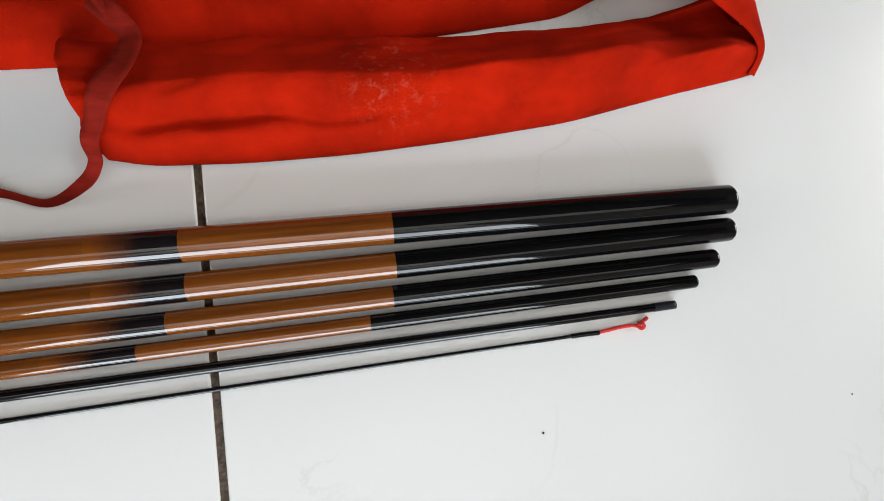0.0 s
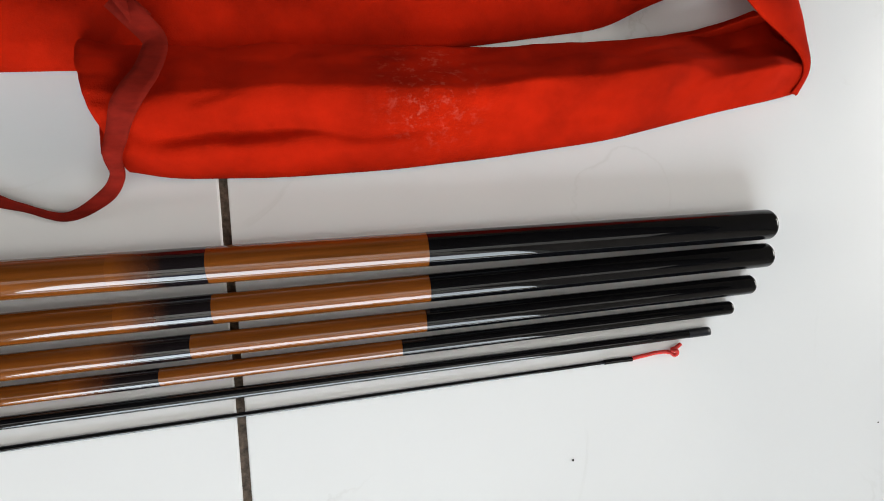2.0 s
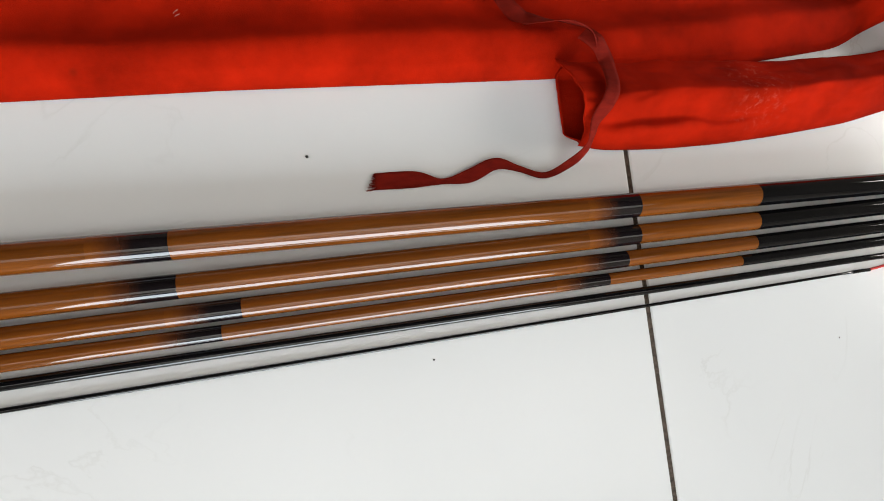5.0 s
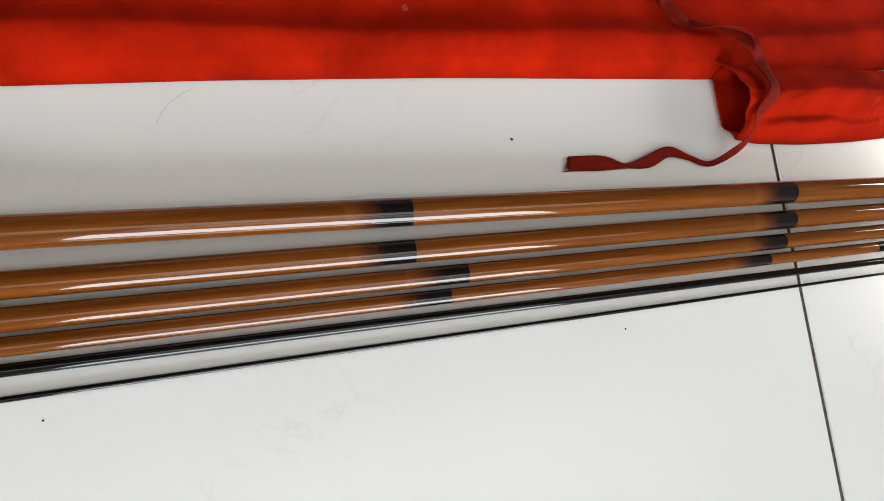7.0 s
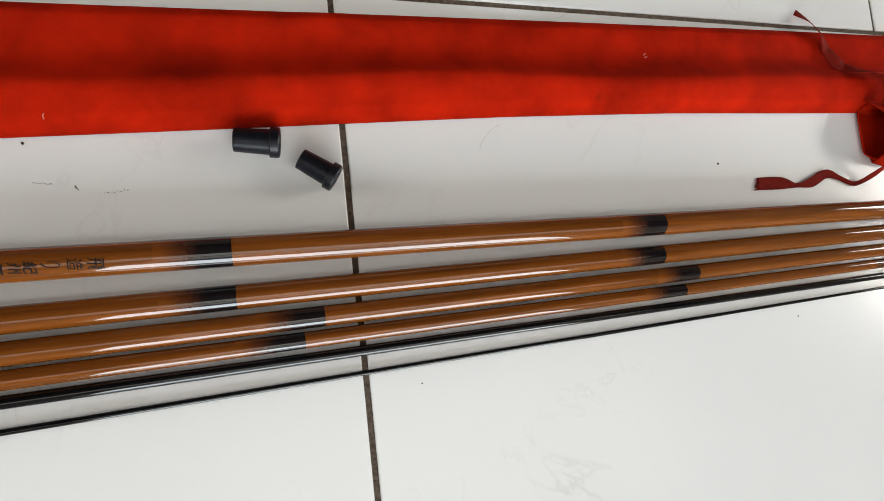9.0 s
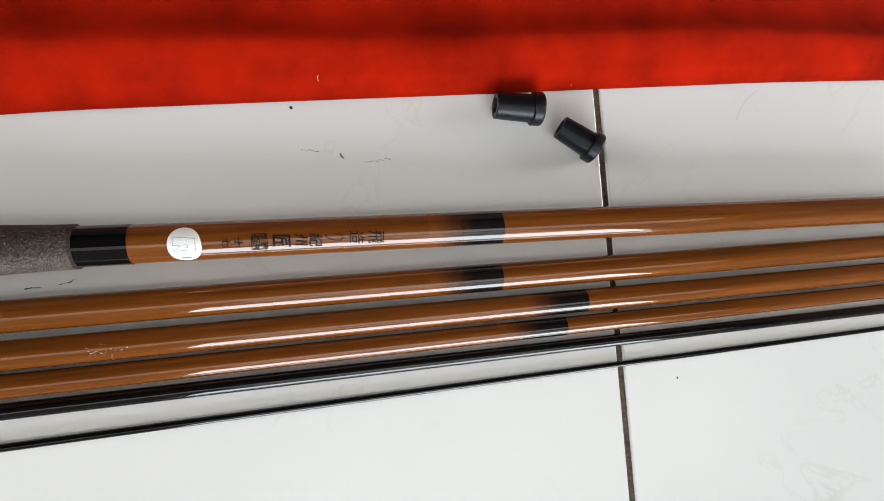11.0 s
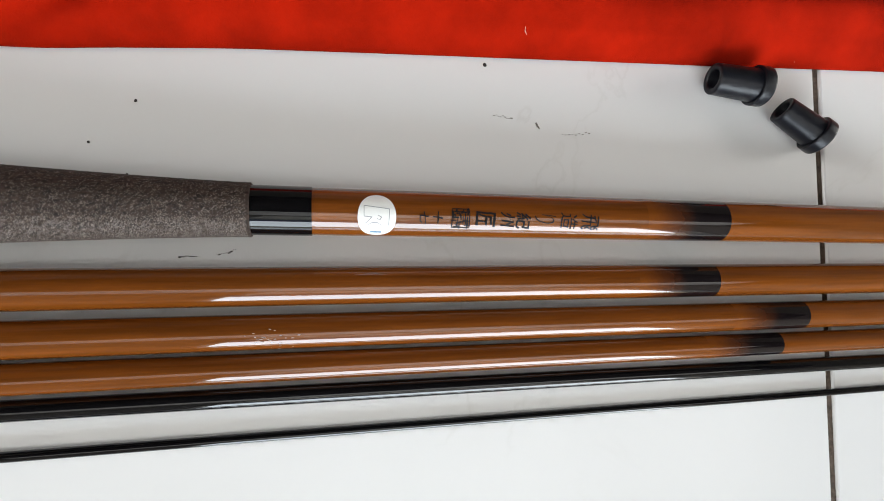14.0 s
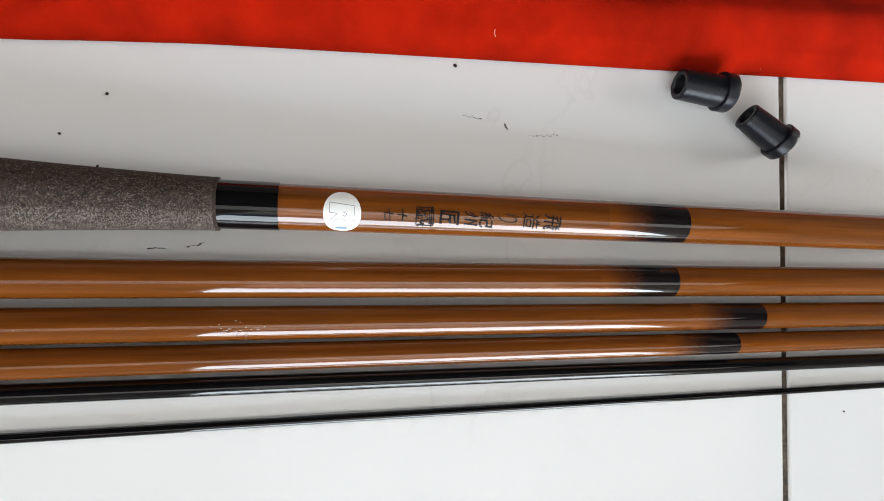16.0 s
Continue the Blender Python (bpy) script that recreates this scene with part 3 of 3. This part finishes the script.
def shell(bm, nu, nv, place, thick):
    """An open cloth of even thickness."""
    top = [[bm.verts.new(place(i / nu, j / nv)) for j in range(nv + 1)] for i in range(nu + 1)]
    low = [[bm.verts.new((v.co.x, v.co.y, max(0.0003, v.co.z - thick))) for v in row] for row in top]
    for i in range(nu):
        for j in range(nv):
            bm.faces.new((top[i][j], top[i + 1][j], top[i + 1][j + 1], top[i][j + 1]))
            bm.faces.new((low[i][j], low[i][j + 1], low[i + 1][j + 1], low[i + 1][j]))
    for i in range(nu):
        bm.faces.new((top[i][0], low[i][0], low[i + 1][0], top[i + 1][0]))
        bm.faces.new((top[i][nv], top[i + 1][nv], low[i + 1][nv], low[i][nv]))
    for j in range(nv):
        bm.faces.new((top[0][j], top[0][j + 1], low[0][j + 1], low[0][j]))
        bm.faces.new((top[nu][j], low[nu][j], low[nu][j + 1], top[nu][j + 1]))


RIM_V, RIM_X = (0, 0.1, 0.25, 0.38, 0.5, 0.6, 0.7, 0.8, 0.88, 0.94, 1), (0.0055, 0.0046, 0.0030, 0.0016, 0.0006, -0.0008, -0.0022, -0.0034, -0.0042, -0.0046, -0.0040)


def flap_place(u, v):
    x = -0.035 + (0.2785 - 0.018 * v * v) * u
    lo, hi = curve_at(F_LOW, x), curve_at(F_TOP, x)
    z = flap_height(x, v)
    lip = math.exp(-u / 0.05)
    x += math.exp(-u / 0.08) * float(np.interp(v, RIM_V, RIM_X))
    z += lip * (0.0010 + 0.0072 * math.sin(v * math.pi * 0.92) ** 0.7 - 0.0030 * math.exp(-((v - 0.52) / 0.12) ** 2))
    return x - BX, lo + (hi - lo) * v - BY, z


bm = bmesh.new()
shell(bm, 160, 44, flap_place, 0.0009)
part("folded_flap", bm, M_FLAP, bag, "dusty folded-back mouth end")


def under_place(u, v):
    x = -0.0375 + 0.278 * u
    lo, hi = curve_at(F_LOW, max(x, -0.036)), curve_at(F_TOP, max(x, -0.036))
    near = max(0.0, 1 - u / 0.035)
    curl = 0.0070 * min(1.0, 0.35 + u / 0.012) * near * math.exp(-(v / 0.09) ** 2) + 0.0022 * max(0.0, 1 - u / 0.010)
    x += 0.0070 * near * (max(0.0, 1 - v / 0.14) ** 2 + max(0.0, (v - 0.88) / 0.12) ** 2)
    return x - BX, lo + 0.0012 + (hi - lo - 0.004) * v - BY, 0.0012 + curl + 0.006 * max(0, (v - 0.86) / 0.14) + 0.0006 * wave(x, v, 60)


bm = bmesh.new()
shell(bm, 120, 30, under_place, 0.0009)
part("lower_layer", bm, M_RED, bag, "lower cloth layer inside the open mouth")

# the turned fold at the end of the bag
FOLD = [(0.012, 0.1615, 0.2430), (-0.01, 0.1765, 0.2445), (-0.03, 0.1920, 0.2455), (-0.042, 0.2055, 0.2470), (-0.05, 0.2165, 0.2482), (-0.057, 0.2300, 0.2486), (-0.062, 0.2385, 0.2482), (-0.067, 0.2405, 0.2472), (-0.071, 0.2395, 0.2452), (-0.0755, 0.2360, 0.2410)]


def fold_place(u, v):
    y = 0.012 - 0.0850 * u
    near = [-y - 0.004, -y - 0.002, -y, -y + 0.002, -y + 0.004]
    inner = float(np.mean(np.interp(near, [-q[0] for q in FOLD], [q[1] for q in FOLD])))
    outer = float(np.mean(np.interp(near, [-q[0] for q in FOLD], [q[2] for q in FOLD])))
    x = inner + (outer - inner) * v
    arch = 0.0220 * (1 - max(0, (u - 0.62) / 0.38) ** 1.5 * 0.88)
    z = 0.0014 + arch * math.cos(v * math.pi / 2) ** 0.55 + 0.0012 * wave(x, y, 45, 4)
    return x - BX, y - BY, max(0.0014, z)


bm = bmesh.new()
shell(bm, 60, 18, fold_place, 0.0010)
bmesh.ops.recalc_face_normals(bm, faces=bm.faces)
part("turned_fold", bm, M_RED, bag, "stiff fold where the bag doubles back")


def ribbon(name, line, width, label):
    """A tape through points (x, y, z, turn): turn is its roll in degrees about its run."""
    b = bmesh.new()
    line = [tuple(q) + (1.0,) * (5 - len(q)) for q in line]
    pts, n = [], len(line) - 1
    for k in range(n):
        p0, p1, p2, p3 = line[max(0, k - 1)], line[k], line[k + 1], line[min(n, k + 2)]
        for s in range(12):
            t = s / 12
            pts.append([0.5 * (2 * b1 + (c - a) * t + (2 * a - 5 * b1 + 4 * c - d) * t * t + (3 * b1 - a - 3 * c + d) * t ** 3) for a, b1, c, d in zip(p0, p1, p2, p3)])
    pts.append(list(line[-1]))
    rows = []
    for k, (x, y, z, roll, wide) in enumerate(pts):
        q = pts[min(k + 1, len(pts) - 1)]
        o = pts[max(k - 1, 0)]
        d = Vector((q[0] - o[0], q[1] - o[1], 0)).normalized()
        side = Vector((-d.y, d.x, 0))
        up = Vector((0, 0, 1))
        w = side * math.cos(radians(roll)) + up * math.sin(radians(roll))
        nrm = up * math.cos(radians(roll)) - side * math.sin(radians(roll))
        lift = abs(math.sin(radians(roll))) * width * wide / 2
        c = Vector((x - BX, y - BY, z + lift))
        rows.append([b.verts.new(c + w * width * wide * f + nrm * 0.0002 * g) for f, g in ((-0.5, 1), (-0.25, 1), (0, 1), (0.25, 1), (0.5, 1), (0.5, -1), (0, -1), (-0.5, -1))])
    for a, c in zip(rows, rows[1:]):
        for i in range(8):
            b.faces.new((a[i], a[(i + 1) % 8], c[(i + 1) % 8], c[i]))
    b.faces.new(rows[0])
    b.faces.new(list(reversed(rows[-1])))
    bmesh.ops.recalc_face_normals(b, faces=b.faces)
    return part(name, b, M_RED2, bag, label)


def over_flap(x, y, up=0.0012):
    lo, hi = curve_at(F_LOW, x), curve_at(F_TOP, x)
    v = max(0.02, min(1, (y - lo) / (hi - lo)))
    return flap_height(x, v) + 0.004 * math.exp(-(x + 0.034) / 0.0097) + up


def over_strip(x, y, up=0.0012):
    lo, hi = curve_at(S_LOW, x), curve_at(S_TOP, x)
    return strip_place((x + 0.95) / 1.19, max(0, min(1, (y - lo) / (hi - lo))))[2] + up


RUN = [(-0.137, -0.1027, 0.0006, 0), (-0.118, -0.1032, 0.0008, 5), (-0.104, -0.1052, 0.0008, 20, 0.35), (-0.090, -0.1035, 0.0008, 12, 0.85), (-0.076, -0.0985, 0.0010, 10, 0.75), (-0.064, -0.1018, 0.0008, 30, 0.40), (-0.050, -0.1063, 0.0012, 25, 0.4), (-0.0365, -0.1013, 0.0050, 30, 0.6), (-0.0300, -0.0958, 0.0100, 40, 0.6)]
RUN += [(x, y, over_flap(x, y, up), roll, *rest) for x, y, up, roll, *rest in ((-0.0290, -0.090, 0.007, 35, 0.7), (-0.0270, -0.084, 0.0050, 25, 0.8), (-0.0228, -0.0775, 0.0045, 15, 0.95), (-0.0190, -0.071, 0.0045, 5, 1.0), (-0.0165, -0.065, 0.0045, 0), (-0.0150, -0.058, 0.005, 0), (-0.0150, -0.051, 0.006, -10))]
RUN += [(-0.0205, -0.0445, over_strip(-0.02, -0.0445, 0.007), -15), (-0.026, -0.038, over_strip(-0.026, -0.038, 0.003), -10)]
ribbon("tie_ribbon", RUN, 0.0080, "dark red cotton tape, frayed end")
ribbon("tie_ribbon", [(x, y, over_strip(x, y, up), roll) for x, y, up, roll in ((-0.018, -0.045, 0.004, 30), (-0.024, -0.0385, 0.004, 55), (-0.035, -0.0335, 0.003, 70), (-0.047, -0.0300, 0.002, 40), (-0.0575, -0.0235, 0.002, -20), (-0.0640, -0.0130, 0.002, 0), (-0.0685, -0.004, 0.002, 25))] + [(-0.0750, 0.006, 0.004, 35), (-0.0825, 0.015, 0.001, 15)], 0.0082, "dark red cotton tape across the bag")
fr = bmesh.new()
rg = random.Random(3)
for k in range(80):
    y = -0.1027 + rg.uniform(-0.0040, 0.0040)
    ln, dy = (0.0008 + 0.0045 * (-0.0987 - y) / 0.008) * rg.uniform(0.7, 1.1), rg.uniform(-0.0012, 0.0002)
    p = [fr.verts.new((-0.1362 - BX, y - BY - 0.00018, 0.0006)), fr.verts.new((-0.1362 - BX, y - BY + 0.00018, 0.0007)), fr.verts.new((-0.137 - ln - BX, y - BY + dy, 0.0005 + rg.uniform(0, 0.0006))), fr.verts.new((-0.1366 - BX, y - BY, 0.0009))]
    fr.faces.new((p[0], p[1], p[2]))
    fr.faces.new((p[1], p[3], p[2]))
    fr.faces.new((p[3], p[0], p[2]))
tagged(part("frayed_end", fr, M_RED2, bag, "loose frayed tape threads"), kind="stuff")

# ---- dirt on the floor ----
def crumb(x, y, r, seed):
    b = bmesh.new()
    bmesh.ops.create_icosphere(b, subdivisions=2, radius=r * 0.8)
    for v in b.verts:
        v.co *= 1 + 0.5 * noise.noise(v.co * (1.2 / r) + Vector((seed, 0, 0)))
        v.co.z = max(-r * 0.25, v.co.z * 0.4)
    ob = part("dirt_crumb", b, M_DIRT)
    ob.location = (x, y, r * 0.3)
    return tagged(ob, "tiny dark crumb of dirt on the floor tile", "dirt", "crumbs on the floor")


for k, (x, y, r) in enumerate(((0.122, -0.215, 0.0006), (0.267, -0.221, 0.0005), (-0.167, -0.0885, 0.0009), (-0.637, -0.0875, 0.0006), (-0.532, -0.0695, 0.0008), (-0.639, -0.109, 0.0005), (-0.649, -0.100, 0.0005), (-0.373, -0.193, 0.0005), (-0.204, -0.290, 0.0005), (-0.119, -0.190, 0.0006))):
    crumb(x, y, r, k * 3.7)
for x, y, length, lean in ((-0.612, -0.1315, 0.0055, 0.25), (-0.6225, -0.1325, 0.0045, 0.0), (-0.526, -0.0865, 0.006, -0.2), (-0.514, -0.0890, 0.0018, -0.9), (-0.500, -0.0912, 0.010, 0.12)):
    b = bmesh.new()
    rg = random.Random(int(-x * 10000))
    for k in range(9):
        u = (k / 8 - 0.5) * length
        r = rg.uniform(0.0001, 0.00036)
        mtx = Matrix.Translation((u, rg.uniform(-0.0004, 0.0004), 0.00008)) @ Matrix.Diagonal((1.6, 0.8, 0.18, 1))
        bmesh.ops.create_icosphere(b, subdivisions=1, radius=r, matrix=mtx)
    ob = part("scuff_mark", b, M_SCUFF if x > -0.6 else M_DIRT)
    ob.location, ob.rotation_euler = (x, y, 0), (0, 0, lean)
    tagged(ob, "thin dark scuff of dirt on the floor tile", "dirt", "scuffs on the floor")

for x, y, z, bend in ((-0.217, -0.022, 0.0085, 0.3), (-0.2165, -0.0235, 0.0085, 0.2), (-0.414, -0.0615, 0.0085, 0.5), (-0.521, -0.060, 0.0085, -0.8)):
    ob = part("lint_thread", cord([(0, 0, 0), (0.0012, 0.0004 * bend, 0.0002), (0.0025, 0.0002, 0)], 0.00009), M_LINT)
    ob.location, ob.rotation_euler = (x, y, over_strip(x, y, 0.0001)), (0, 0, bend * 2)
    tagged(ob, "tiny pale lint thread on the red bag", "lint", "lint on the bag")
ob = part("hair", cord([(-0.329, -0.0775, 0.0001), (-0.3255, -0.071, 0.0002), (-0.320, -0.0655, 0.0001), (-0.3145, -0.0620, 0.0001)], 0.00004), M_SCUFF)
tagged(ob, "single fine hair lying on the floor tile", "hair")

# ---- floor tiles ----
bm = bmesh.new()
h, c = (TILE - GAP) / 2, 0.0007
rows = []
for inset, z in ((0, -0.010), (0, -c), (c * 0.35, -c * 0.3), (c, 0.0)):
    rows.append([bm.verts.new((sx * (h - inset), sy * (h - inset), z)) for sx, sy in ((-1, -1), (1, -1), (1, 1), (-1, 1))])
for a, b in zip(rows, rows[1:]):
    for i in range(4):
        bm.faces.new((a[i], a[(i + 1) % 4], b[(i + 1) % 4], b[i]))
bm.faces.new(rows[-1])
first = part("tile", bm, M_TILE, floor, smooth=False)
TILE_MESH = first.data
bpy.data.objects.remove(first)
for i in range(13):
    for j in range(15):
        ob = new("tile", TILE_MESH)
        ob.parent = floor
        ob.location = (X0 + TILE * (i + 0.5), Y0 + TILE * (j + 0.5), 0)
